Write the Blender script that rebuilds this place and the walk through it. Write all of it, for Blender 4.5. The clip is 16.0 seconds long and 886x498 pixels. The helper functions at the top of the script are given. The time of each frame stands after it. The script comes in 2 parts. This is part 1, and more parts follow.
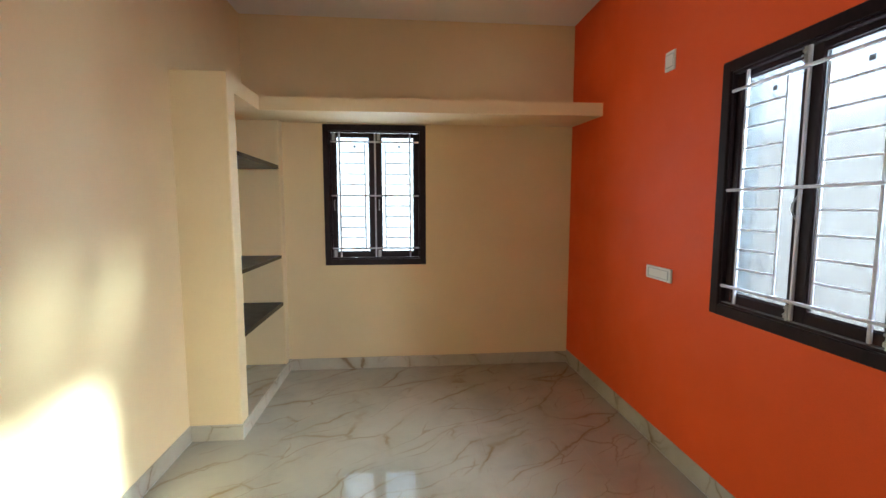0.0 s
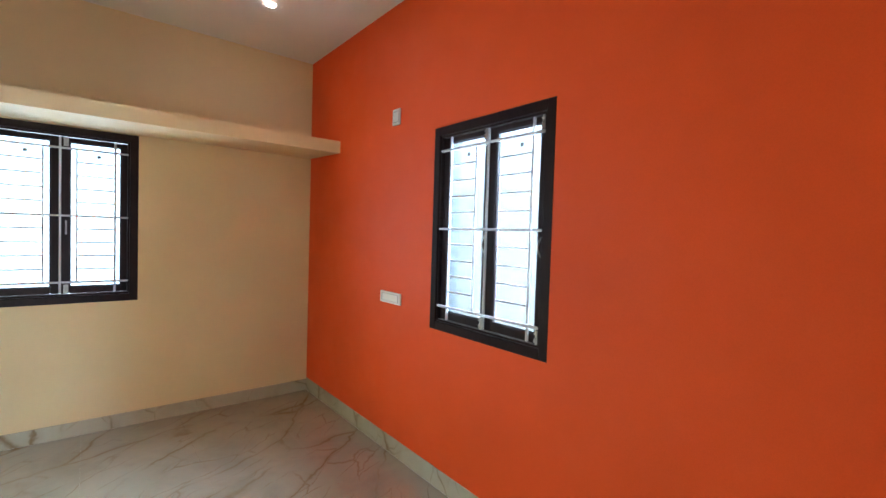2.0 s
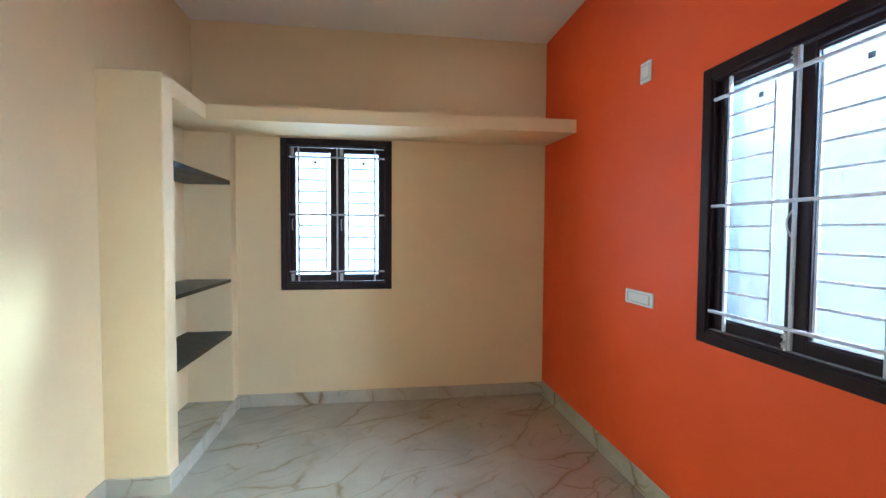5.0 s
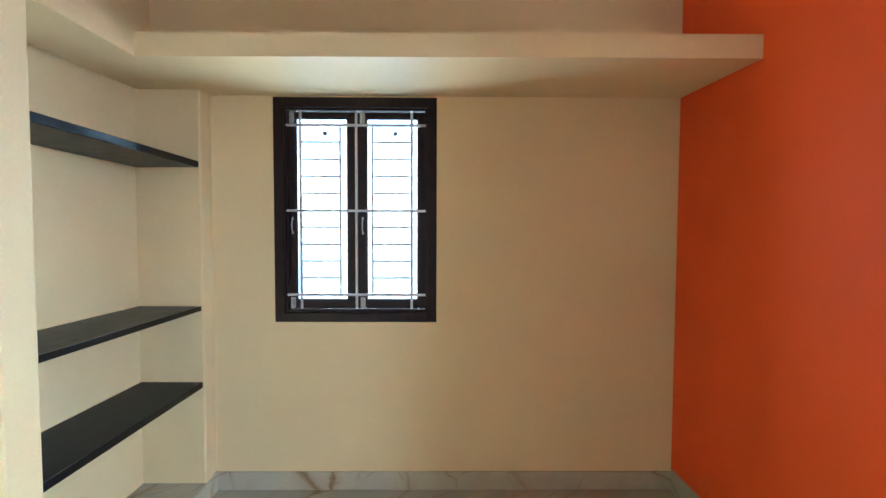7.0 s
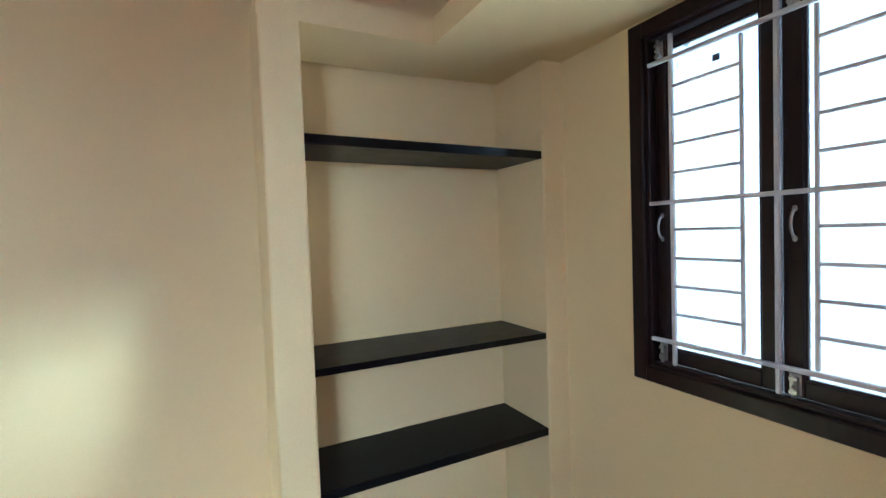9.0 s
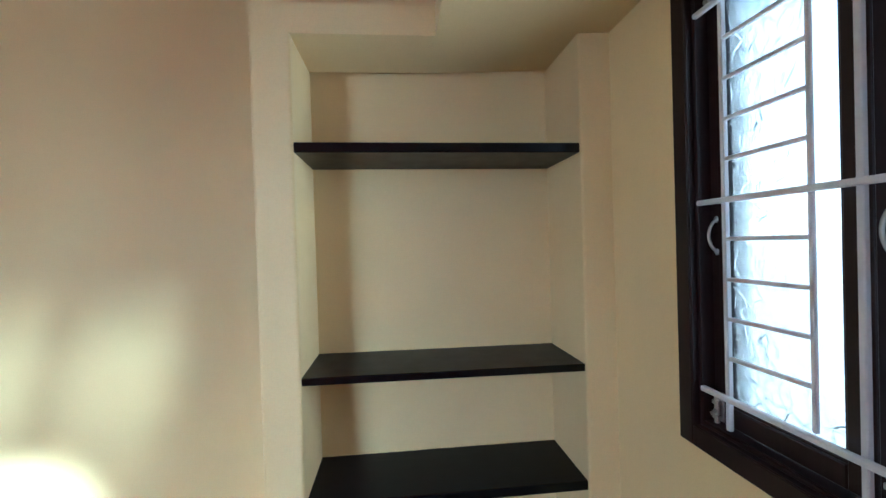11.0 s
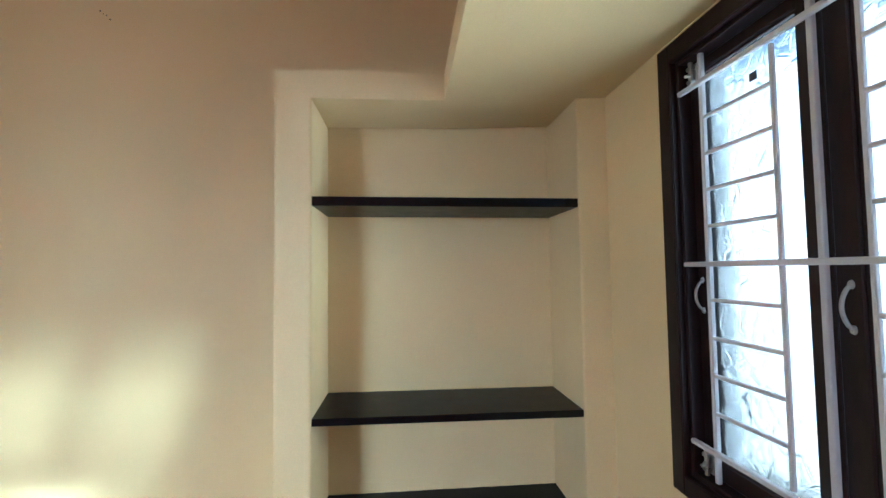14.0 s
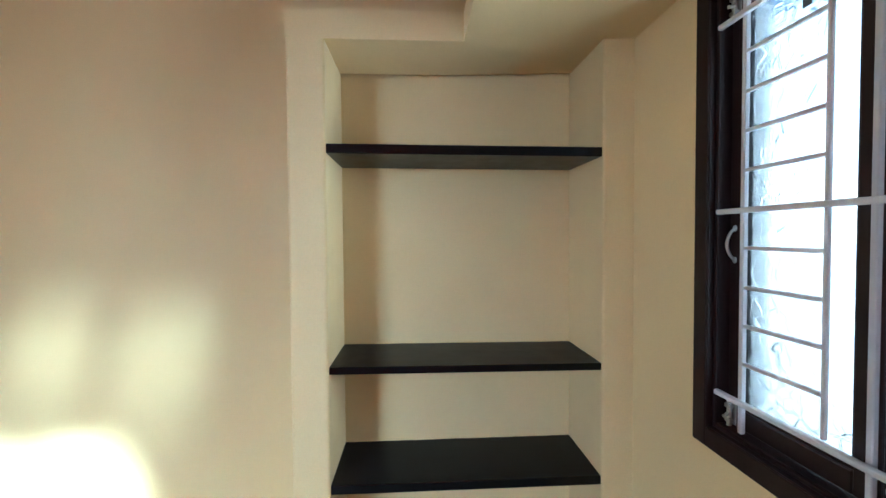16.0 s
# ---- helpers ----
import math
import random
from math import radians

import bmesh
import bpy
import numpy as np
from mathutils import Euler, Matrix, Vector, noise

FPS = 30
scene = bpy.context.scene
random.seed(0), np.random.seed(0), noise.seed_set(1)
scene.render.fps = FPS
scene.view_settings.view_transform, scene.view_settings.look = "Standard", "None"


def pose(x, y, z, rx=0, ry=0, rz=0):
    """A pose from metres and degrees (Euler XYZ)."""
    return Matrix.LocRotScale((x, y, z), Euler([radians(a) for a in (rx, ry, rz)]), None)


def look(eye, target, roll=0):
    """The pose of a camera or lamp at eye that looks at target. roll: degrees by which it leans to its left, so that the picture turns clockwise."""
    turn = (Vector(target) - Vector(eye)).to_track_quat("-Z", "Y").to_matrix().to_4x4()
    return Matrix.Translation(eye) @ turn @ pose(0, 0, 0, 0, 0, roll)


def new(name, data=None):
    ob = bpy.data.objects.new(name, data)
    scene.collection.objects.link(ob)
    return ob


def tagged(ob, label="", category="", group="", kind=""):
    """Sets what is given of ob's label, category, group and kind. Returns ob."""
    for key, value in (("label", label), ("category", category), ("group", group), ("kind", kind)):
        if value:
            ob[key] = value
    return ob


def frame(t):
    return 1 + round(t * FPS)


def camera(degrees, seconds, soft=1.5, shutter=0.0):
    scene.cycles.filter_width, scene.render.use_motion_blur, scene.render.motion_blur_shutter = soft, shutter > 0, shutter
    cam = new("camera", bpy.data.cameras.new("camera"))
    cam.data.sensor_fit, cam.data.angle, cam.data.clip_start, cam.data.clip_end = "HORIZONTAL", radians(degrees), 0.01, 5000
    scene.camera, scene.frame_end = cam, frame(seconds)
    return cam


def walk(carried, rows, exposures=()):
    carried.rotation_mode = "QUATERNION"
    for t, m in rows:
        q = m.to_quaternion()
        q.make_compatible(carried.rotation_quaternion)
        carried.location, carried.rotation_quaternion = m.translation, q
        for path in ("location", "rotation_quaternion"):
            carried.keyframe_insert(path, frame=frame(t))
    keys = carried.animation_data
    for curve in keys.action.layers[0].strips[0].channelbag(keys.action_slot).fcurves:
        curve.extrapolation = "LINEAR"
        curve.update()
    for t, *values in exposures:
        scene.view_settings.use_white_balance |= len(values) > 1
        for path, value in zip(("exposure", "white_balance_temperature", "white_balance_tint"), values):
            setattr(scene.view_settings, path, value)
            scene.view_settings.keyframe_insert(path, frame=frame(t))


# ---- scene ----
cam = camera(90.4, 16.0)
PATH = [
    (0, (0.036, 0.103, 1.464), (0.215, 2.085, 1.269), -0.0),
    (0.5, (0.036, 0.091, 1.466), (0.219, 2.078, 1.327), 0.1),
    (1, (-0.02, 0.084, 1.483), (0.35, 2.047, 1.387), 0.7),
    (1.5, (-0.056, 0.052, 1.474), (0.798, 1.86, 1.413), 1.4),
    (2, (-0.059, 0.033, 1.503), (1.199, 1.587, 1.438), 1.8),
    (2.5, (-0.049, 0.025, 1.502), (1.289, 1.51, 1.439), 1.9),
    (3, (-0.016, 0.047, 1.494), (1.365, 1.493, 1.433), 1.9),
    (3.5, (0.04, 0.086, 1.486), (1.415, 1.537, 1.425), 1.8),
    (4, (0.071, 0.104, 1.476), (1.154, 1.783, 1.397), 1.3),
    (4.5, (0.098, 0.165, 1.435), (0.685, 2.075, 1.358), 0.5),
    (4.7, (0.117, 0.223, 1.419), (0.512, 2.182, 1.344), 0.4),
    (7, (0.252, 1.619, 1.448), (0.269, 3.617, 1.363), 0.2),
    (7.5, (0.309, 1.884, 1.446), (-0.083, 3.843, 1.355), -0.3),
    (8, (0.372, 2.143, 1.459), (-0.575, 3.902, 1.36), -1.1),
    (8.5, (0.385, 2.436, 1.466), (-1.045, 3.833, 1.389), -1.8),
    (9, (0.441, 2.725, 1.479), (-1.342, 3.628, 1.405), -2.0),
    (9.2, (0.468, 2.845, 1.478), (-1.418, 3.509, 1.417), -2.1),
    (11.3, (0.445, 3.295, 1.471), (-1.548, 3.457, 1.401), -1.8),
    (11.5, (0.445, 3.292, 1.469), (-1.538, 3.466, 1.275), -1.8),
    (12, (0.453, 3.306, 1.427), (-1.444, 3.457, 0.81), -1.5),
    (12.5, (0.452, 3.313, 1.431), (-1.39, 3.452, 0.662), -1.5),
    (13, (0.461, 3.304, 1.455), (-1.383, 3.446, 0.693), -1.3),
    (13.5, (0.503, 3.292, 1.51), (-1.457, 3.455, 1.151), -1.0),
    (14, (0.54, 3.291, 1.546), (-1.449, 3.468, 1.644), -0.8),
    (14.5, (0.544, 3.295, 1.549), (-1.437, 3.477, 1.755), -0.7),
    (15, (0.537, 3.294, 1.523), (-1.448, 3.477, 1.685), -0.5),
    (15.5, (0.548, 3.288, 1.508), (-1.443, 3.483, 1.525), -0.3),
    (16, (0.501, 3.271, 1.498), (-1.494, 3.397, 1.437), -0.4),
]
EXPOSURES = [(0.0, 4.45, 6050, 14), (0.5, 4.38, 5800, 13), (1.5, 4.76, 5550, 12), (2.5, 5.10, 5350, 6), (3.5, 5.24, 5400, 3), (4.0, 5.00, 5050, 5), (4.5, 4.80, 5000, 8),
             (7.0, 4.92, 5250, 5), (7.5, 4.82, 5050, 4), (8.0, 4.54, 5300, 6), (8.5, 4.32, 5550, 8), (9.0, 4.30, 5400, 6), (11.5, 4.28, 5400, 5),
             (12.5, 3.96, 5350, 6), (13.5, 4.26, 5400, 6), (14.5, 4.55, 5600, 6), (16.0, 4.48, 5500, 5)]
walk(cam, [(t, look(eye, target, roll)) for t, eye, target, roll in PATH], EXPOSURES)

# ---- light ----
SUN_WAY = Vector((-2.91, 0.05, -1.44))
world = bpy.data.worlds.new("sky")
scene.world = world
world.use_nodes = True
wn = world.node_tree
sky = wn.nodes.new("ShaderNodeTexSky")
sky.sky_type, sky.sun_disc = "NISHITA", False
sky.sun_elevation, sky.sun_rotation = radians(26), radians(92)
wn.nodes["Background"].inputs["Strength"].default_value = 0.12
wn.links.new(sky.outputs[0], wn.nodes["Background"].inputs["Color"])

sun = new("sun", bpy.data.lights.new("sun", "SUN"))
sun.data.energy, sun.data.angle, sun.data.color = 2.8, radians(6.5), (0.72, 0.93, 1.0)
sun.matrix_world = look((20, 0, 9), Vector((20, 0, 9)) + SUN_WAY)


def area_lamp(name, where, target, width, height, watts, colour):
    """An area lamp outside an opening: skylight at windows, or an added light."""
    lamp = new(name, bpy.data.lights.new(name, "AREA"))
    lamp.data.shape, lamp.data.size, lamp.data.size_y = "RECTANGLE", width, height
    lamp.data.energy, lamp.data.color = watts, colour
    lamp.matrix_world = look(where, target)
    return lamp



# ---- measures of the room ----
XL, XR, YB, YF, CEIL = -1.30, 1.56, 4.03, -1.40, 3.04
THICK = 0.20
W1 = dict(u0=-0.648, z0=0.941, w=0.885, h=1.222)
W2 = dict(u0=2.138, z0=0.938, w=0.876, h=1.196)
ALC0, ALC1, ALCX, ALCB, PIER0 = 2.977, 3.920, -0.985, -1.320, 2.853
LOFT_B, LOFT_T, LOFT_Y = 2.148, 2.244, 3.440
SKIRT = 0.100

area_lamp("skylight_back_window", (W1["u0"] + W1["w"] / 2, YB + THICK + 0.40, W1["z0"] + W1["h"] / 2),
         (W1["u0"] + W1["w"] / 2, 0, W1["z0"] + W1["h"] / 2), W1["w"] + 1.0, W1["h"] + 0.3, 8.8, (0.80, 0.93, 1.0))
W2_MID = W2["u0"] - W2["w"] / 2
# stands in for skylight, shifted south and aimed to light the alcove
area_lamp("skylight_side_window", (XR + THICK + 1.10, 0.95, 2.30), (-1.3, 3.10, 1.30),
         1.1, 1.5, 19.5, (0.66, 0.85, 1.0))
# lamp sheet added close outside so that the side panes read white
area_lamp("side_pane_backlight", (XR + THICK + 0.40, W2_MID, W2["z0"] + W2["h"] / 2), (0, W2_MID, W2["z0"] + W2["h"] / 2),
         W2["w"] + 1.0, W2["h"] + 0.3, 2.9, (1.0, 0.97, 0.92))
# added distant lamp, no known source: throws leaning columns of light on wall_west
column_lamp = area_lamp("wall_column_lamp", (15.96, -0.12, 5.92), (1.61, 1.67, 1.56), 0.5, 2.1, 185.0, (0.74, 0.94, 1.0))
column_lamp.matrix_world = column_lamp.matrix_world @ pose(0, 0, 0, 0, 0, -32)
# added, unseen doorway with a fill lamp that brightens the north wall
ADDED_DOOR = (-1.10, -0.20, 2.05)
area_lamp("fill_in_added_doorway", ((ADDED_DOOR[0] + ADDED_DOOR[1]) / 2, YF - THICK - 0.01, ADDED_DOOR[2] / 2), ((ADDED_DOOR[0] + ADDED_DOOR[1]) / 2, 0, ADDED_DOOR[2] / 2),
         ADDED_DOOR[1] - ADDED_DOOR[0] - 0.02, ADDED_DOOR[2] - 0.02, 0.55, (1.0, 0.98, 0.95))


# ---- materials ----
def material(name, rough=0.5, metal=0.0):
    m = bpy.data.materials.new(name)
    m.use_nodes = True
    b = m.node_tree.nodes["Principled BSDF"]
    b.inputs["Roughness"].default_value, b.inputs["Metallic"].default_value = rough, metal
    return m, m.node_tree, b


def node(nt, kind, **values):
    n = nt.nodes.new(kind)
    for key, value in values.items():
        n.inputs[key.replace("_", " ")].default_value = value
    return n


def place_coords(nt, scale=(1, 1, 1), turn=0.0):
    g = nt.nodes.new("ShaderNodeNewGeometry")
    mp = nt.nodes.new("ShaderNodeMapping")
    mp.inputs["Scale"].default_value = scale
    mp.inputs["Rotation"].default_value = (0, 0, turn)
    nt.links.new(g.outputs["Position"], mp.inputs["Vector"])
    return mp.outputs["Vector"]


def noise_tex(nt, vec, scale, detail=4.0, rough=0.55, distort=0.0):
    n = node(nt, "ShaderNodeTexNoise", Scale=scale, Detail=detail, Roughness=rough, Distortion=distort)
    nt.links.new(vec, n.inputs["Vector"])
    return n.outputs["Fac"]


def ramp(nt, fac, stops):
    r = nt.nodes.new("ShaderNodeValToRGB")
    while len(r.color_ramp.elements) < len(stops):
        r.color_ramp.elements.new(0.5)
    for e, (pos, col) in zip(r.color_ramp.elements, stops):
        e.position, e.color = pos, (*col, 1) if len(col) == 3 else col
    nt.links.new(fac, r.inputs["Fac"])
    return r.outputs["Color"]


def mix(nt, fac, a, b, kind="MIX"):
    n = nt.nodes.new("ShaderNodeMix")
    n.data_type, n.blend_type = "RGBA", kind
    for sock, v in ((n.inputs["Factor"], fac), (n.inputs["A"], a), (n.inputs["B"], b)):
        if hasattr(v, "links"):
            nt.links.new(v, sock)
        elif isinstance(v, tuple):
            sock.default_value = (*v, 1)
        else:
            sock.default_value = v
    return n.outputs["Result"]


def maths(nt, op, a, b=0.0):
    n = nt.nodes.new("ShaderNodeMath")
    n.operation = op
    for sock, v in zip(n.inputs, (a, b)):
        if hasattr(v, "links"):
            nt.links.new(v, sock)
        else:
            sock.default_value = v
    return n.outputs[0]


def bump(nt, b, height, strength, distance):
    n = node(nt, "ShaderNodeBump", Strength=strength, Distance=distance)
    nt.links.new(height, n.inputs["Height"])
    nt.links.new(n.outputs["Normal"], b.inputs["Normal"])


def paint(name, colour, rough=0.55, spread=0.05):
    """Roller-painted plaster: faint clouds, roller stipple, slight waves of the trowel."""
    m, nt, b = material(name, rough)
    b.inputs["Specular IOR Level"].default_value = 0.3
    v = place_coords(nt)
    cloud = noise_tex(nt, v, 1.3, 5)
    lo = tuple(c * (1 - spread) for c in colour)
    hi = tuple(min(1, c * (1 + spread)) for c in colour)
    col = ramp(nt, cloud, [(0.3, lo), (0.7, hi)])
    speck = ramp(nt, noise_tex(nt, v, 240, 2), [(0.35, (0.96, 0.96, 0.96)), (0.6, (1, 1, 1))])
    nt.links.new(mix(nt, 1.0, col, speck, "MULTIPLY"), b.inputs["Base Color"])
    nt.links.new(ramp(nt, noise_tex(nt, v, 6, 3), [(0.3, (rough - 0.06,) * 3), (0.7, (rough + 0.06,) * 3)]), b.inputs["Roughness"])
    h = maths(nt, "ADD", maths(nt, "MULTIPLY", noise_tex(nt, v, 330, 2), 0.25), noise_tex(nt, v, 3.0, 2))
    bump(nt, b, h, 0.35, 0.004)
    return m


def marble(name, base=(0.335, 0.293, 0.21), rough=0.008):
    """Polished vitrified tile with grey clouds and branching brown veins."""
    m, nt, b = material(name, rough)
    b.inputs["IOR"].default_value = 1.78
    v = place_coords(nt)
    warp = nt.nodes.new("ShaderNodeTexNoise")
    warp.inputs["Scale"].default_value, warp.inputs["Detail"].default_value = 2.0, 5
    nt.links.new(v, warp.inputs["Vector"])
    vm = nt.nodes.new("ShaderNodeVectorMath")
    vm.operation = "MULTIPLY_ADD"
    vm.inputs[1].default_value = (0.30, 0.30, 0.30)
    nt.links.new(warp.outputs["Color"], vm.inputs[0])
    nt.links.new(v, vm.inputs[2])
    mp = nt.nodes.new("ShaderNodeMapping")
    mp.vector_type = "TEXTURE"
    mp.inputs["Rotation"].default_value = (0, 0, radians(VEIN_TURN))
    mp.inputs["Scale"].default_value = (1.9, 0.50, 0.8)
    nt.links.new(vm.outputs[0], mp.inputs["Vector"])
    vo = nt.nodes.new("ShaderNodeTexVoronoi")
    vo.feature = "DISTANCE_TO_EDGE"
    vo.inputs["Scale"].default_value = 1.25
    nt.links.new(mp.outputs["Vector"], vo.inputs["Vector"])
    vo2 = nt.nodes.new("ShaderNodeTexVoronoi")
    vo2.feature = "DISTANCE_TO_EDGE"
    vo2.inputs["Scale"].default_value = 3.1
    nt.links.new(mp.outputs["Vector"], vo2.inputs["Vector"])
    main = ramp(nt, vo.outputs["Distance"], [(0.0, (1, 1, 1)), (0.007, (0.72, 0.72, 0.72)), (0.018, (0.22, 0.22, 0.22)), (0.075, (0, 0, 0))])
    fine = ramp(nt, vo2.outputs["Distance"], [(0.0, (0.9, 0.9, 0.9)), (0.012, (0.3, 0.3, 0.3)), (0.035, (0, 0, 0))])
    keep = ramp(nt, noise_tex(nt, v, 1.7, 3), [(0.38, (0, 0, 0)), (0.58, (1, 1, 1))])
    keep2 = ramp(nt, noise_tex(nt, v, 2.9, 3), [(0.44, (0, 0, 0)), (0.58, (0.85, 0.85, 0.85))])
    vein = maths(nt, "MAXIMUM", mix(nt, 1.0, main, keep, "MULTIPLY"), mix(nt, 1.0, fine, keep2, "MULTIPLY"))
    cloud = ramp(nt, noise_tex(nt, v, 2.4, 7, 0.6, 0.4), [(0.3, tuple(c * 0.84 for c in base)), (0.5, base), (0.72, tuple(min(1, c * 1.10) for c in base))])
    col = mix(nt, maths(nt, "MULTIPLY", vein, 0.92), cloud, (0.205, 0.127, 0.05))
    nt.links.new(col, b.inputs["Base Color"])
    nt.links.new(ramp(nt, noise_tex(nt, v, 9, 4), [(0.35, (rough * 0.8,) * 3), (0.7, (rough * 1.5,) * 3)]), b.inputs["Roughness"])
    bump(nt, b, noise_tex(nt, v, 3, 1), 0.004, 0.004)
    return m


VEIN_TURN = 36
CREAM = paint("cream_paint", (0.72, 0.55, 0.29))
ORANGE = paint("orange_paint", (0.74, 0.079, 0.004), 0.62, 0.05)
WHITE = paint("white_ceiling_paint", (0.78, 0.73, 0.65), 0.7, 0.03)
MARBLE = marble("marble_tile")
SKIRTING = marble("marble_skirting", (0.45, 0.393, 0.283), 0.16)
REVEAL = paint("white_outside_paint", (0.74, 0.75, 0.74), 0.7, 0.05)
OUTSIDE = paint("outside_plaster", (0.55, 0.53, 0.48), 0.8, 0.08)


def dark_wood():
    m, nt, b = material("dark_brown_enamel", 0.32)
    b.inputs["Specular IOR Level"].default_value = 0.2
    v = place_coords(nt, (9, 9, 2))
    g = noise_tex(nt, v, 6, 6, 0.6, 0.5)
    nt.links.new(ramp(nt, g, [(0.3, (0.010, 0.0045, 0.0048)), (0.7, (0.020, 0.009, 0.0095))]), b.inputs["Base Color"])
    nt.links.new(ramp(nt, noise_tex(nt, place_coords(nt), 7, 4), [(0.35, (0.30,) * 3), (0.7, (0.38,) * 3)]), b.inputs["Roughness"])
    bump(nt, b, g, 0.06, 0.002)
    return m


def granite():
    m, nt, b = material("black_granite", 0.34)
    b.inputs["Specular IOR Level"].default_value = 0.09
    v = place_coords(nt)
    s = noise_tex(nt, v, 420, 2)
    nt.links.new(ramp(nt, s, [(0.4, (0.005, 0.005, 0.006)), (0.7, (0.008, 0.008, 0.009)), (0.8, (0.016, 0.016, 0.017))]), b.inputs["Base Color"])
    nt.links.new(ramp(nt, noise_tex(nt, v, 14, 4), [(0.35, (0.30,) * 3), (0.7, (0.35,) * 3)]), b.inputs["Roughness"])
    bump(nt, b, s, 0.05, 0.0006)
    return m


def plain(name, colour, rough, metal=0.0, wear=0.06, scale=60):
    m, nt, b = material(name, rough, metal)
    v = place_coords(nt)
    n = noise_tex(nt, v, scale, 4)
    nt.links.new(ramp(nt, n, [(0.3, tuple(c * (1 - wear) for c in colour)), (0.7, colour)]), b.inputs["Base Color"])
    bump(nt, b, n, 0.08, 0.001)
    return m


def hammered_glass():
    """Patterned obscure glass: small tilted facets and ripples."""
    m = bpy.data.materials.new("obscure_glass")
    m.use_nodes = True
    nt = m.node_tree
    nt.nodes.remove(nt.nodes["Principled BSDF"])
    g = node(nt, "ShaderNodeBsdfGlass", Color=(*GLASS_TINT, 1), Roughness=0.15, IOR=1.45)
    v = place_coords(nt)
    vo = node(nt, "ShaderNodeTexVoronoi", Scale=31.0)
    nt.links.new(v, vo.inputs["Vector"])

    def vector(op, p, q):
        n = nt.nodes.new("ShaderNodeVectorMath")
        n.operation = op
        for sock, value in zip(n.inputs, (p, q)):
            if hasattr(value, "links"):
                nt.links.new(value, sock)
            else:
                sock.default_value = value
        return n.outputs["Value" if op == "DOT_PRODUCT" else "Vector"]

    tilt = vector("SUBTRACT", vo.outputs["Color"], (0.5, 0.5, 0.5))
    facet = vector("DOT_PRODUCT", tilt, vector("SUBTRACT", v, vo.outputs["Position"]))
    vo2 = node(nt, "ShaderNodeTexVoronoi", Scale=31.0)
    vo2.feature = "DISTANCE_TO_EDGE"
    nt.links.new(v, vo2.inputs["Vector"])
    h = maths(nt, "ADD", maths(nt, "MULTIPLY", facet, 120.0), maths(nt, "MULTIPLY", maths(nt, "MINIMUM", vo2.outputs["Distance"], 0.07), 3.0))
    h = maths(nt, "ADD", h, maths(nt, "MULTIPLY", noise_tex(nt, v, 45, 2), 0.5))
    bm_ = node(nt, "ShaderNodeBump", Strength=0.3, Distance=0.006)
    nt.links.new(h, bm_.inputs["Height"])
    nt.links.new(bm_.outputs["Normal"], g.inputs["Normal"])
    nt.links.new(g.outputs[0], nt.nodes["Material Output"].inputs["Surface"])
    return m


GLASS_TINT = (0.275, 0.288, 0.289)
WOOD, GRANITE, GLASS = dark_wood(), granite(), hammered_glass()
GRANITE_EDGE = plain("polished_granite_edge", (0.004, 0.004, 0.005), 0.14, 0.0, 0.3, 200)
GRANITE_EDGE.node_tree.nodes["Principled BSDF"].inputs["Specular IOR Level"].default_value = 0.22
DUST = plain("dusty_brown_enamel", (0.30, 0.29, 0.28), 0.7, 0.0, 0.55, 25)
BAR = plain("white_enamel_bar", (0.57, 0.57, 0.60), 0.4, 0.0, 0.08)
STEEL = plain("brushed_steel", (0.52, 0.51, 0.50), 0.32, 1.0, 0.15, 120)
PLASTIC = plain("white_switch_plastic", (0.74, 0.73, 0.68), 0.35, 0.0, 0.03)
GREY = plain("grey_plastic", (0.42, 0.42, 0.40), 0.45, 0.0, 0.05)
STICKER = plain("dark_sticker", (0.05, 0.045, 0.04), 0.6, 0.0, 0.5, 300)
EARTH = paint("bare_earth", (0.30, 0.25, 0.19), 0.9, 0.25)
SHEET = plain("galvanised_sheet", (0.66, 0.67, 0.68), 0.5, 0.3, 0.2, 8)


# ---- mesh helpers ----
def add_box(bm, lo, hi):
    """A box into bm; returns its vertices."""
    made = bmesh.ops.create_cube(bm, size=1)["verts"]
    for v in made:
        for i in range(3):
            v.co[i] = hi[i] if v.co[i] > 0 else lo[i]
    return made


def soften(bm, radius, keep=lambda a, b: True, segments=2):
    edges = [e for e in bm.edges if e.is_manifold and e.calc_face_angle(0) > 0.5 and keep(e.verts[0].co, e.verts[1].co)]
    bmesh.ops.bevel(bm, geom=edges, offset=radius, segments=segments, affect="EDGES", profile=0.5)


def mesh(name, bm, mat, smooth=False):
    bmesh.ops.recalc_face_normals(bm, faces=bm.faces)
    me = bpy.data.meshes.new(name)
    bm.to_mesh(me)
    bm.free()
    me.materials.append(mat)
    if smooth:
        for p in me.polygons:
            p.use_smooth = True
    return me


def part(name, bm, mat, parent=None, label="", smooth=False):
    ob = new(name, mesh(name, bm, mat, smooth))
    if parent:
        ob.parent = parent
    if label:
        ob["label"] = label
    return ob


def box_part(name, lo, hi, mat, parent=None, label="", radius=0.0, segments=2):
    bm = bmesh.new()
    add_box(bm, lo, hi)
    if radius:
        soften(bm, radius, segments=segments)
    return part(name, bm, mat, parent, label)


def structure(ob, label, category):
    return tagged(ob, label, category, kind="structure")


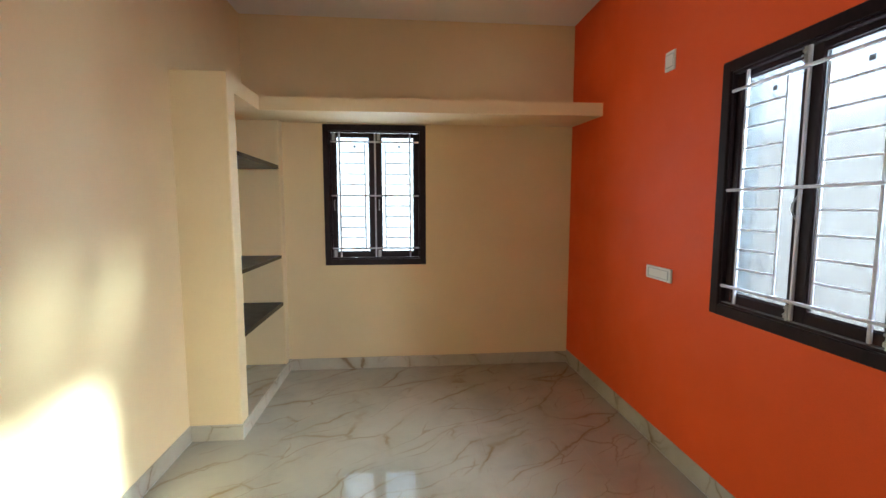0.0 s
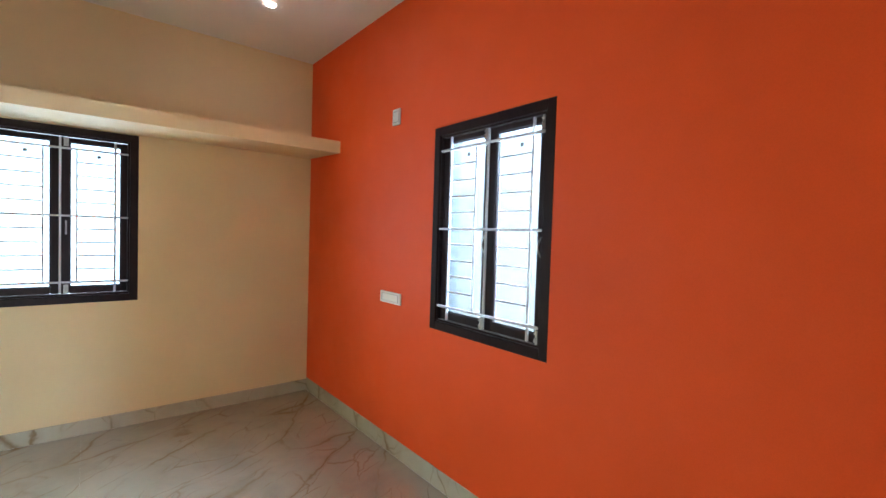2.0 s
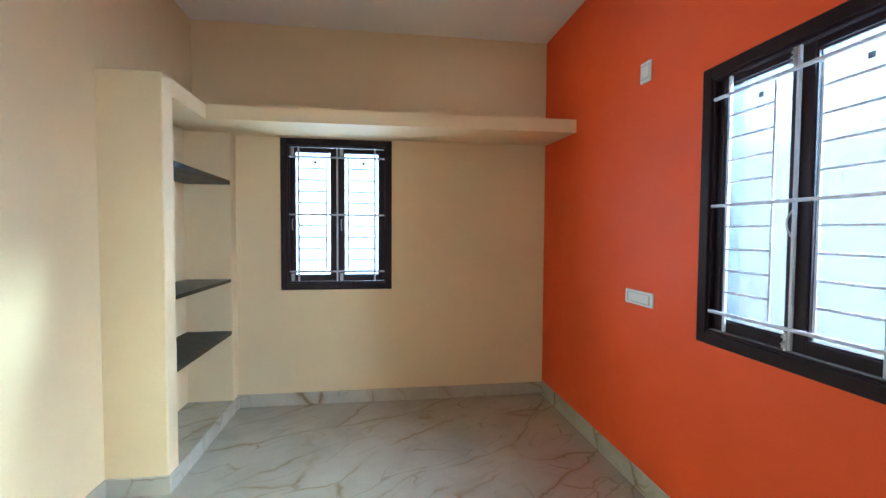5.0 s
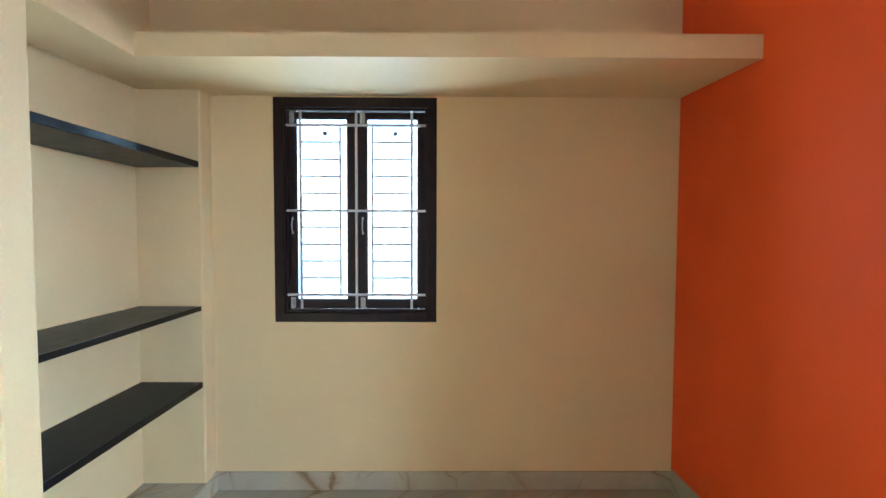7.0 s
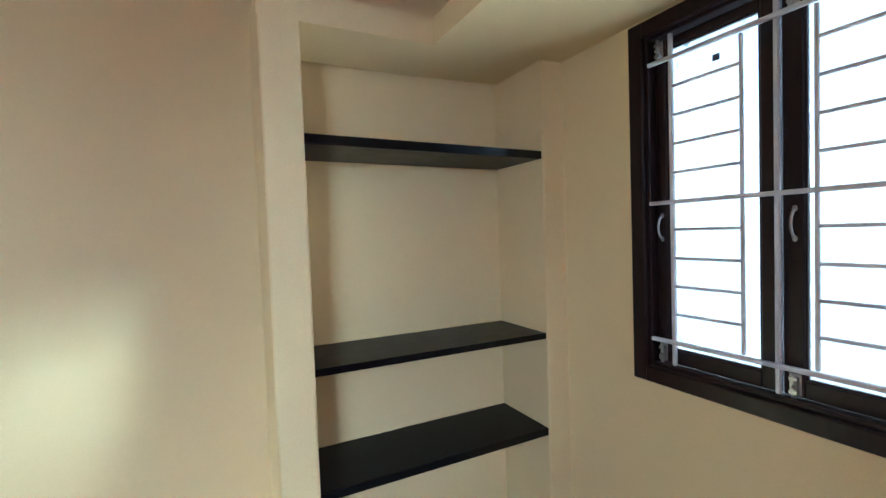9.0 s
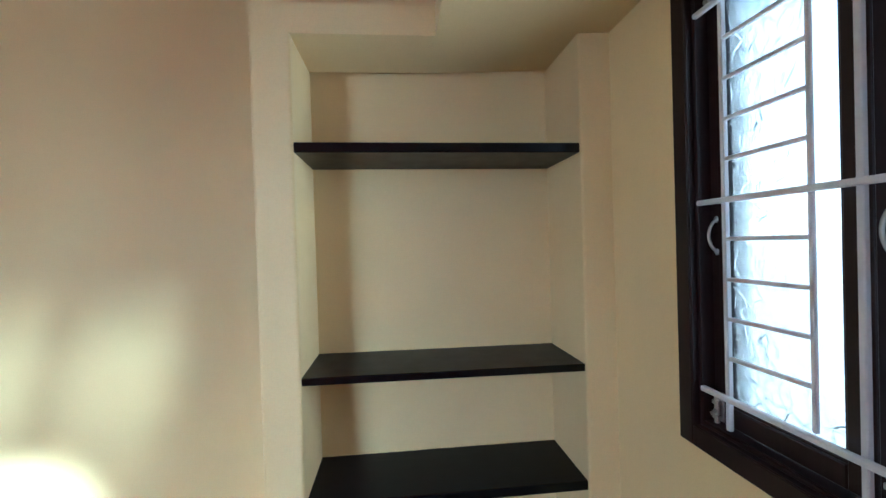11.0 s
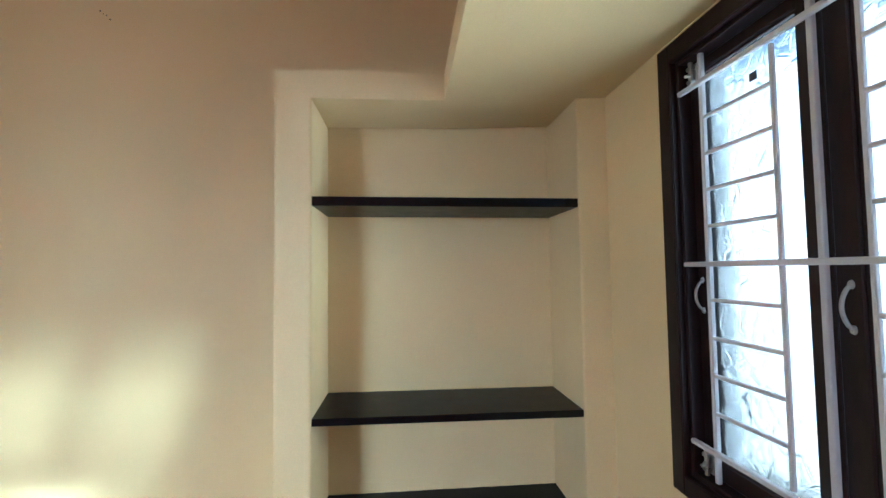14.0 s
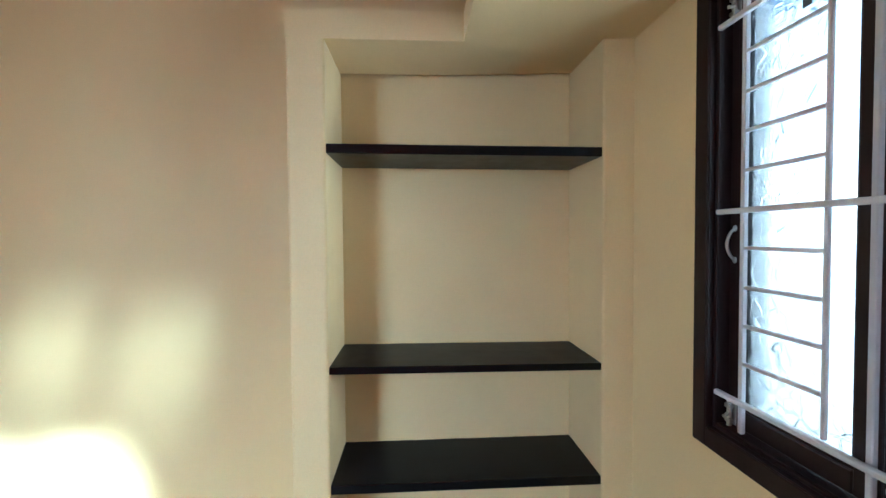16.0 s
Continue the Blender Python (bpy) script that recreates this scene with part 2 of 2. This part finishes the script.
# ---- walls, floor, ceiling ----
def wall_with_opening(name, mat, along, lo, hi, face0, face1, top, hole):
    """A wall with one opening; along: 'x' or 'y', the way it runs."""
    a0, a1, z0, z1 = hole
    bm = bmesh.new()
    for p, q, zb, zt in ((lo, a0, 0, top), (a1, hi, 0, top), (a0, a1, 0, z0), (a0, a1, z1, top)):
        if zt - zb < 1e-6:
            continue
        if along == "x":
            add_box(bm, (p, face0, zb), (q, face1, zt))
        else:
            add_box(bm, (face0, p, zb), (face1, q, zt))
    ob = part(name, bm, mat)
    # the opening's sides and the outer face are white plaster
    ob.data.materials.append(REVEAL)
    i = 0 if along == "x" else 1
    for f in ob.data.polygons:
        c = f.center
        side = abs(f.normal[i]) > 0.5 and min(abs(c[i] - a0), abs(c[i] - a1)) < 1e-4
        sill = abs(f.normal.z) > 0.5 and min(abs(c.z - z0), abs(c.z - z1)) < 1e-4
        if face0 > 0 and (side or sill or f.normal[1 - i] > 0.5):
            f.material_index = 1
    return ob


HOLE = 0.012
structure(wall_with_opening("wall_north", CREAM, "x", XL - THICK, XR + THICK, YB, YB + THICK, CEIL,
          (W1["u0"] + HOLE, W1["u0"] + W1["w"] - HOLE, W1["z0"] + HOLE, W1["z0"] + W1["h"] - HOLE)),
          "cream painted plaster wall with a dark framed window", "wall")
structure(wall_with_opening("wall_east", ORANGE, "y", YF, YB, XR, XR + THICK, CEIL,
          (W2["u0"] - W2["w"] + HOLE, W2["u0"] - HOLE, W2["z0"] + HOLE, W2["z0"] + W2["h"] - HOLE)),
          "bright orange painted feature wall with a dark framed window", "wall")
bm = bmesh.new()
add_box(bm, (XL - THICK, YF, 0), (XL, PIER0 + 0.06, CEIL))
add_box(bm, (XL - THICK, PIER0 + 0.06, LOFT_B + 0.04), (XL, YB, CEIL))
add_box(bm, (XL - THICK, PIER0 + 0.06, 0), (ALCB, YB, LOFT_B + 0.04))
structure(part("wall_west", bm, CREAM), "cream painted plaster wall with a shelf alcove at its end", "wall")
# the opening here is added and unseen, made for the fill lamp
structure(wall_with_opening("wall_south", CREAM, "x", XL - THICK, XR + THICK, YF - THICK, YF, CEIL, (ADDED_DOOR[0], ADDED_DOOR[1], 0.0, ADDED_DOOR[2])), "plain cream painted plaster wall closing the room", "wall")
structure(box_part("ceiling", (XL - THICK, YF - THICK, CEIL), (XR + THICK, YB + THICK, CEIL + 0.15), WHITE), "white painted flat plaster ceiling", "ceiling")
floor = structure(box_part("floor", (XL - THICK, YF - THICK, -0.15), (XR + THICK, YB + THICK, -0.010), OUTSIDE), "polished cream marble-look floor tiles with brown veins", "floor")

# unseen hall, added so that only the doorway's fill lamp shines in
bm = bmesh.new()
add_box(bm, (XL - THICK, YF - 2.0, -0.15), (XR + THICK, YF - 1.8, CEIL))
add_box(bm, (XL - THICK, YF - 1.8, -0.15), (XL, YF - THICK, CEIL))
add_box(bm, (XR, YF - 1.8, -0.15), (XR + THICK, YF - THICK, CEIL))
structure(part("wall_added_hall", bm, CREAM), "plain cream walls of an added hall, shutting out the sky", "wall")
structure(box_part("ceiling_added_hall", (XL - THICK, YF - 2.0, CEIL), (XR + THICK, YF - THICK, CEIL + 0.15), WHITE), "plain white ceiling of the added hall", "ceiling")
structure(box_part("floor_added_hall", (XL, YF - 1.8, -0.15), (XR, YF - THICK, 0.0), MARBLE), "polished cream marble-look floor of the added hall", "floor")

# alcove: pier, return and raised base
bm = bmesh.new()
add_box(bm, (ALCB - 0.02, PIER0, 0), (ALCX, ALC0, LOFT_B))
soften(bm, 0.008, lambda a, b: abs(a.z - b.z) > 1 and a.x > ALCX - 0.01)
structure(part("wall_alcove_pier", bm, CREAM), "cream plastered pier that frames the shelf alcove", "wall")
bm = bmesh.new()
add_box(bm, (ALCB - 0.02, ALC1, 0), (ALCX, YB, LOFT_B + 0.03))
soften(bm, 0.008, lambda a, b: abs(a.z - b.z) > 1 and a.x > ALCX - 0.01 and a.y < YB - 0.01)
structure(part("wall_alcove_return", bm, CREAM), "narrow cream plastered return beside the alcove", "wall")
base = structure(box_part("floor_alcove", (ALCB, ALC0, 0), (ALCX, ALC1, SKIRT - 0.014), OUTSIDE), "raised alcove base covered with a veined marble-look tile", "floor")
box_part("tile", (ALCB + 0.001, ALC0 + 0.001, SKIRT - 0.013), (ALCX - 0.002, ALC1 - 0.001, SKIRT - 0.002), MARBLE, base, radius=0.0015, segments=1)

# loft slab, L-shaped
bm = bmesh.new()
LOFT_X = ALCX
# the soffit rises a little towards the back wall
plan = [(XL, PIER0), (LOFT_X, PIER0), (LOFT_X, LOFT_Y), (XR, LOFT_Y - 0.020), (XR, YB), (XL, YB), (XL, LOFT_Y)]
low = [bm.verts.new((x, y, 2.170 if y == YB else LOFT_B)) for x, y in plan]
high = [bm.verts.new((x, y, LOFT_T)) for x, y in plan[:6]]
bm.faces.new(high)
for ring in ((0, 6, 2, 1), (2, 6, 5), (2, 5, 4), (2, 4, 3)):
    bm.faces.new([low[i] for i in ring])
for i in range(5):
    bm.faces.new((low[i], low[i + 1], high[i + 1], high[i]))
bm.faces.new((low[5], low[6], low[0], high[0], high[5]))
soften(bm, 0.007, lambda a, b: (a.z > LOFT_T - 0.01 or b.z > LOFT_T - 0.01 or (a.y > ALC0 and b.y > ALC0)) and max(a.x, b.x) > XL + 0.01
       and min(a.y, b.y) < YB - 0.01 and not (a.x > XR - 0.01 and b.x > XR - 0.01) and abs(a.z - b.z) < 0.01)
structure(part("loft_slab", bm, CREAM), "cream plastered concrete loft shelf running round two walls", "loft")


# skirting
def skirting(label, lo, hi):
    ob = structure(box_part("baseboard", lo, hi, SKIRTING, radius=0.002, segments=1), label, "baseboard")
    return ob


SK = "veined marble-look tile skirting along the wall"
skirting(SK, (ALCX, PIER0, 0), (ALCX + 0.012, YB - 0.012, SKIRT - 0.003))
skirting(SK, (XL + 0.012, PIER0 - 0.012, 0), (ALCX + 0.012, PIER0, SKIRT))
skirting(SK, (XL, YF, 0), (XL + 0.012, PIER0, SKIRT))
skirting(SK, (ALCX, YB - 0.012, 0), (XR, YB, SKIRT))
skirting(SK, (XR - 0.005, YF, 0), (XR, YB - 0.012, SKIRT + 0.018))
skirting(SK, (ADDED_DOOR[1], YF, 0), (XR - 0.005, YF + 0.012, SKIRT))


# ---- windows ----
def window(name, w, h, label, set_back=0.0, right_hand=False, grille_at=0.012, sill=None, panes=((0.103, 0.391), (0.494, 0.782))):
    """A two-leaf casement seen from inside: u to the right, v up, depth along +y; the origin is the frame's lower left corner on the wall's face."""
    k = h / 1.222
    s = w / 0.885
    top = structure(new(name), label, "window")
    # outer frame with a stepped inner moulding
    bm = bmesh.new()
    def ring(o0, o1, i, y0, y1):
        add_box(bm, (o0, y0, o0), (i, y1, h - o0))
        add_box(bm, (w - i, y0, o0), (w - o0, y1, h - o0))
        add_box(bm, (i, y0, o0), (w - i, y1, i))
        add_box(bm, (i, y0, h - i), (w - i, y1, h - o0))
    ring(0.0, 0.0, 0.050, -0.003, 0.0)
    ring(0.0125, 0.0, 0.052, 0.0, 0.090 + set_back)
    ring(0.052, 0.0, 0.064, 0.016 + min(0.0, set_back * 0.4), 0.088 + set_back)
    soften(bm, 0.002, segments=1)
    part("window_frame", bm, WOOD, top, "dark brown painted wooden frame")
    # dust that has settled on the lower rebate
    box_part("window_sill", (0.066, 0.020 + min(0.0, set_back * 0.4), 0.0642), (w - 0.066, 0.046 + set_back, 0.0662), sill or WOOD, top, "inner sill ledge, dusty in places")
    # leaves
    mid = w / 2
    for a, b, (p0, p1) in ((0.064, mid - 0.002, [u * s for u in panes[0]]), (mid + 0.002, w - 0.064, [u * s for u in panes[1]])):
        q0, q1, f0, f1 = 0.113 * k, h - 0.098 * k, 0.050 + set_back, 0.085 + set_back
        bm = bmesh.new()
        add_box(bm, (a, f0, 0.066), (p0, f1, h - 0.066))
        add_box(bm, (p1, f0, 0.066), (b, f1, h - 0.066))
        add_box(bm, (p0, f0, 0.066), (p1, f1, q0))
        add_box(bm, (p0, f0, q1), (p1, f1, h - 0.066))
        soften(bm, 0.003, segments=1)
        leaf = part("sash", bm, WOOD, top, "closed dark brown casement leaf")
        # rounded beads that hold the glass
        bm = bmesh.new()
        g0, g1 = f0 + 0.006, f0 + 0.014
        for lo, hi in (((p0, g0, q0), (p0 + 0.006, g1, q1)), ((p1 - 0.006, g0, q0), (p1, g1, q1)),
                       ((p0 + 0.006, g0, q0), (p1 - 0.006, g1, q0 + 0.006)), ((p0 + 0.006, g0, q1 - 0.006), (p1 - 0.006, g1, q1))):
            add_box(bm, lo, hi)
        part("glazing_bead", bm, WOOD, leaf)
        pane = box_part("pane", (p0 + 0.0005, f0 + 0.016, q0 + 0.0005), (p1 - 0.0005, f0 + 0.020, q1 - 0.0005), GLASS, leaf, "patterned obscure glass pane")
        pane.visible_shadow = False
        cu, cv = p0 + 0.160, h - 0.180 * k
        box_part("sticker", (cu - 0.011, f0 + 0.0145, cv - 0.010), (cu + 0.011, f0 + 0.0157, cv + 0.010), STICKER, leaf, "small dark maker's sticker")
        lock = b - 0.013 if right_hand else a + (0.020 if a < mid else 0.029)
        handle(leaf, lock, f0, 0.530 * k)
        tower_bolt(leaf, lock, f0, h - 0.098 * k, 1)
        tower_bolt(leaf, lock, f0, 0.100 * k, -1)
    # grille of welded bars
    grille = new("grille")
    grille.parent = top
    grille["label"] = "white painted welded steel grille"
    y0 = grille_at
    def bar(u0, v0, u1, v1, t, depth=0.0):
        box_part("bar", (u0 - t / 2 if u0 == u1 else u0, y0 + depth, v0 - t / 2 if v0 == v1 else v0),
                 (u1 + t / 2 if u0 == u1 else u1, y0 + depth + t, v1 + t / 2 if v0 == v1 else v1), BAR, grille, radius=t * 0.18, segments=1)
    for u in (0.136, 0.442, 0.747):
        bar(u * s, 0.068, u * s, h - 0.062, 0.013, 0.0135)
    for v in (0.148, 0.612, 1.077):
        bar(0.062, v * k, w - 0.060, v * k, 0.013)
    for u in (0.354, 0.531):
        bar(u * s, 0.155 * k, u * s, 1.070 * k, 0.0095, 0.0130)
    for v in (0.988, 0.894, 0.801, 0.708, 0.522, 0.427, 0.334, 0.241):
        bar(0.143 * s, v * k, 0.350 * s, v * k, 0.009, 0.0135)
        bar(0.535 * s, v * k, 0.740 * s, v * k, 0.009, 0.0135)
    return top


def add_tube(bm, points, radius, sides=8):
    """A round bar along points."""
    rings = []
    for i, p in enumerate(points):
        p = Vector(p)
        way = (Vector(points[min(i + 1, len(points) - 1)]) - Vector(points[max(i - 1, 0)])).normalized()
        side = way.cross(Vector((1, 0, 0.001))).normalized()
        up = way.cross(side)
        rings.append([bm.verts.new(p + radius * (math.cos(2 * math.pi * j / sides) * side + math.sin(2 * math.pi * j / sides) * up)) for j in range(sides)])
    for r, q in zip(rings, rings[1:]):
        for j in range(sides):
            bm.faces.new((r[j], r[(j + 1) % sides], q[(j + 1) % sides], q[j]))
    bm.faces.new(rings[0][::-1])
    bm.faces.new(rings[-1])


def handle(parent, u, y, v):
    """A bowed pull, flattened where it meets its two oval feet."""
    bm = bmesh.new()
    n = 14
    pts = [(u, y - 0.004 - 0.018 * math.sin(math.pi * i / n) ** 0.7, v - 0.037 + 0.074 * i / n) for i in range(n + 1)]
    add_tube(bm, pts, 0.0038)
    for e in (-0.040, 0.040):
        foot = bmesh.ops.create_cone(bm, cap_ends=True, segments=12, radius1=0.0064, radius2=0.005, depth=0.004)["verts"]
        for c in foot:
            c.co = Vector((u + c.co.x, y - 0.002 - c.co.z, v + e + 1.35 * c.co.y))
        screw = bmesh.ops.create_cone(bm, cap_ends=True, segments=8, radius1=0.0026, radius2=0.0018, depth=0.0016)["verts"]
        for c in screw:
            c.co = Vector((u + c.co.x, y - 0.0046 - c.co.z, v + e * 1.06 + c.co.y))
    part("handle", bm, STEEL, parent, "chrome bowed pull handle", smooth=False)


def tower_bolt(parent, u, y, v, way):
    """A backplate with two guides, a round bolt and its knob."""
    bm = bmesh.new()
    add_box(bm, (u - 0.014, y - 0.003, v - 0.030), (u + 0.014, y, v + 0.030))
    for e in (-0.019, 0.017):
        add_box(bm, (u - 0.010, y - 0.017, v + e - 0.005), (u + 0.010, y - 0.003, v + e + 0.005))
    soften(bm, 0.0012, segments=1)
    add_tube(bm, [(u, y - 0.010, v - 0.031 * way), (u, y - 0.010, v + 0.042 * way)], 0.0062, 10)
    add_tube(bm, [(u, y - 0.011, v), (u + 0.005, y - 0.024, v - 0.006), (u + 0.006, y - 0.030, v - 0.007)], 0.0046)
    for du, dv in ((-0.010, -0.026), (0.010, -0.026), (-0.010, 0.026), (0.010, 0.026)):
        head = bmesh.ops.create_cone(bm, cap_ends=True, segments=8, radius1=0.0024, radius2=0.0016, depth=0.0014)["verts"]
        for c in head:
            c.co = Vector((u + du + c.co.x, y - 0.0036 - c.co.z, v + dv + c.co.y))
    part("tower_bolt", bm, STEEL, parent, "small steel tower bolt")


win = window("window_1", W1["w"], W1["h"], "closed two-leaf dark brown window with white grille")
win.matrix_world = pose(W1["u0"], YB, W1["z0"])
win = window("window_2", W2["w"], W2["h"], "closed two-leaf dark brown window in the orange wall", -0.026, True, -0.001, DUST, ((0.103, 0.412), (0.494, 0.786)))
win.matrix_world = pose(XR, W2["u0"], W2["z0"], 0, 0, -90)


# ---- things ----
def granite_shelf(z, fall, thick, seed):
    """A slab let into the alcove's sides; fall: how much lower its far end lies. Its back edge is ragged where the plaster meets it."""
    x0, x1, y0, y1 = ALCB - 0.03, ALCX - 0.014, ALC0 - 0.015, ALC1 + 0.015
    bm = bmesh.new()
    add_box(bm, (x0, y0, z - thick), (x1, y1, z))
    soften(bm, 0.002, segments=1)
    for v in bm.verts:
        v.co.z -= fall * (v.co.y - y0) / (y1 - y0)
    ob = part("granite_shelf", bm, GRANITE)
    # the sawn front edge is polished and slightly rounded
    bm = bmesh.new()
    profile = [(0.0001, 0.0004), (0.0035, 0.0), (0.0052, 0.0026), (0.0052, thick - 0.0022), (0.0038, thick + 0.0004), (0.0001, thick + 0.0006)]
    ends = [[bm.verts.new((x1 + px, py, z - thick + pz - f)) for px, pz in profile] for py, f in ((y0 + 0.001, 0.0), (y1 - 0.001, fall))]
    for i in range(len(profile) - 1):
        bm.faces.new((ends[0][i], ends[0][i + 1], ends[1][i + 1], ends[1][i]))
    bm.faces.new((ends[0][-1], ends[0][0], ends[1][0], ends[1][-1]))
    part("polished_edge", bm, GRANITE_EDGE, ob, "glossy polished black front edge", smooth=False)
    # thin uneven bead of plaster along the back and sides
    rnd = random.Random(seed)
    bm = bmesh.new()
    line = [(ALCB + 0.0005, ALC0 + 0.0005 + (ALC1 - ALC0 - 0.001) * i / 46) for i in range(47)]
    rows = []
    for px, py in line:
        top = z - fall * (py - y0) / (y1 - y0)
        out = max(0.0008, 0.003 + 0.0035 * noise.noise(Vector((py * 13, seed, 0))) + rnd.uniform(-0.001, 0.001))
        rows.append([bm.verts.new((px, py, top + 0.0004 + out * 0.9)), bm.verts.new((px + out, py, top + 0.0003))])
    for r, q in zip(rows, rows[1:]):
        bm.faces.new((r[0], r[1], q[1], q[0]))
    part("plaster_bead", bm, CREAM, ob, "rough cream plaster bead along the back")
    return tagged(ob, "black granite slab shelf let into the cream alcove", "shelf", "alcove shelves")


for i, (z, fall, thick) in enumerate(((0.646, 0.003, 0.031), (1.054, 0.008, 0.025), (1.807, 0.007, 0.031))):
    granite_shelf(z, fall, thick, i + 1)


def rounded_plate(bm, w, h, d, radius):
    add_box(bm, (-w / 2, -d, -h / 2), (w / 2, 0, h / 2))
    soften(bm, radius, lambda a, b: abs(a.y - b.y) > d * 0.5, 3)
    soften(bm, d * 0.25, lambda a, b: a.y < -d * 0.9 and b.y < -d * 0.9, 1)


def switch_board(w, h, modules, label):
    top = tagged(new("switch_board"), label, "switch")
    bm = bmesh.new()
    rounded_plate(bm, w, h, 0.010, 0.006)
    part("cover_plate", bm, PLASTIC, top)
    box_part("inner_frame", (-w * 0.42, -0.0108, -h * 0.35), (w * 0.42, -0.0098, h * 0.35), GREY, top, "grey shadow-gap frame", 0.0004, 1)
    m = w * 0.80 / modules
    for i in range(modules):
        bm = bmesh.new()
        x = -w * 0.40 + m * (i + 0.5)
        add_box(bm, (x - m * 0.46, -0.0125, -h * 0.30), (x + m * 0.46, -0.009, h * 0.30))
        soften(bm, 0.0012, segments=1)
        part("rocker", bm, PLASTIC, top)
    return top


switch_board(0.255, 0.078, 1, "white plastic modular switch plate on the orange wall").matrix_world = pose(XR, 2.583, 1.062, 0, 0, -90)
switch_board(0.088, 0.108, 1, "small white plastic switch plate high on the orange wall").matrix_world = pose(XR, 2.567, 2.283, 0, 0, -90)


def downlight(x, y):
    top = tagged(new("downlight"), "small round white recessed downlight, switched on", "lamp")
    bm = bmesh.new()
    n = 24
    for r0, r1, z0, z1 in ((0.029, 0.042, -0.004, -0.001), ):
        for i in range(n):
            a, b = 2 * math.pi * i / n, 2 * math.pi * (i + 1) / n
            q = [bm.verts.new((r * math.cos(c), r * math.sin(c), z)) for r, c, z in ((r0, a, z0), (r1, a, z1), (r1, b, z1), (r0, b, z0))]
            bm.faces.new(q)
    bmesh.ops.remove_doubles(bm, verts=bm.verts, dist=1e-5)
    part("rim", bm, PLASTIC, top)
    bm = bmesh.new()
    bmesh.ops.create_cone(bm, cap_ends=True, segments=24, radius1=0.028, radius2=0.029, depth=0.003)
    part("diffuser", bm, LED, top, "glowing white diffuser")
    top.matrix_world = pose(x, y, CEIL - 0.002)
    return top


LED, nt_, b_ = material("led_diffuser", 0.5)
b_.inputs["Emission Color"].default_value, b_.inputs["Emission Strength"].default_value = (1.0, 0.93, 0.85, 1), 9.0
downlight(0.911, 3.186)

# ---- small flaws of the walls ----
def flaw(name, wall, where, normal_x, radius, mat, label, seed):
    """A small uneven blob of filler or dirt on a wall that faces along x."""
    rnd = random.Random(seed)
    bm = bmesh.new()
    ring = [bm.verts.new((where[0], where[1] + radius * rnd.uniform(0.7, 1.1) * math.cos(a), where[2] + radius * rnd.uniform(0.7, 1.1) * math.sin(a)))
            for a in (2 * math.pi * i / 14 for i in range(14))]
    inner = [bm.verts.new((where[0] + normal_x * 0.0012, where[1] + 0.8 * (v.co.y - where[1]), where[2] + 0.8 * (v.co.z - where[2]))) for v in ring]
    for i in range(14):
        bm.faces.new((ring[i], ring[(i + 1) % 14], inner[(i + 1) % 14], inner[i]))
    bm.faces.new(inner)
    part(name, bm, mat, wall, label)


wall_e, wall_w = bpy.data.objects["wall_east"], bpy.data.objects["wall_west"]
flaw("filled_hole", wall_e, (XR, 2.005, 2.557), -1, 0.042, ORANGE, "painted-over filled hole", 3)
for i, (y, z, r) in enumerate(((2.079, 2.612, 0.0035), (2.092, 2.600, 0.002), (2.104, 2.594, 0.003), (2.118, 2.578, 0.004))):
    flaw("scuff", wall_w, (XL, y, z), 1, r, STICKER, "small dark scuff", 10 + i)

# lump of mortar where the skirtings meet
bm = bmesh.new()
bmesh.ops.create_icosphere(bm, subdivisions=3, radius=0.02)
for v in bm.verts:
    v.co *= 1 + 0.35 * noise.noise(v.co * 90)
    v.co.z *= 0.45
    v.co += Vector((ALCX + 0.006, YB - 0.022, SKIRT - 0.002))
tagged(part("mortar_lump", bm, SKIRTING), "small rough lump of mortar on the skirting corner", "mortar", kind="structure")

# ---- outside ----
structure(box_part("ground", (-300, -300, -0.6), (300, 300, -0.4), EARTH), "bare earth ground outside the house", "ground")


def shed(x, y0, y1, eaves):
    """A low neighbouring shed with a corrugated sheet roof; its eaves block low sun."""
    top = tagged(new("shed"), "low neighbouring shed with a grey corrugated sheet roof, raised to block sun", "shed")
    bm = bmesh.new()
    add_box(bm, (x, y0, -0.4), (x + 3.0, y1, eaves - 0.05))
    part("wall", bm, OUTSIDE, top)
    bm = bmesh.new()
    rows = []
    n = int((y1 - y0) / 0.0375)
    for px, pz in ((x - 0.25, eaves), (x + 1.6, eaves + 0.45), (x + 3.25, eaves + 0.9)):
        rows.append([bm.verts.new((px, y0 + 0.0375 * i, pz + 0.022 * math.sin(math.pi * i / 2))) for i in range(n)])
    for r, q in zip(rows, rows[1:]):
        for i in range(n - 1):
            bm.faces.new((r[i], r[i + 1], q[i + 1], q[i]))
    bmesh.ops.solidify(bm, geom=bm.faces[:], thickness=0.003)
    part("roof", bm, SHEET, top, "grey corrugated metal sheet", smooth=True)
    return top


# placed and raised so that its eaves keep low sun off the floor
shed(3.65, -2.0, 9.0, 2.26)

# ---- floor tiles, last ----
TW, TL, GAP = 0.60, 1.20, 0.0003
x = XL + 0.012
xs, ys = [], []
while x < XR - 0.006:
    xs.append((x, min(x + TW, XR - 0.005)))
    x += TW
y = YB - 0.012
while y > YF + 0.013:
    ys.append((max(y - TL, YF + 0.012), y))
    y -= TL
for x0, x1 in xs:
    for y0, y1 in ys:
        box_part("tile", (x0 + GAP / 2, y0 + GAP / 2, -0.010), (x1 - GAP / 2, y1 - GAP / 2, 0.0), MARBLE, floor, radius=0.0003, segments=1)
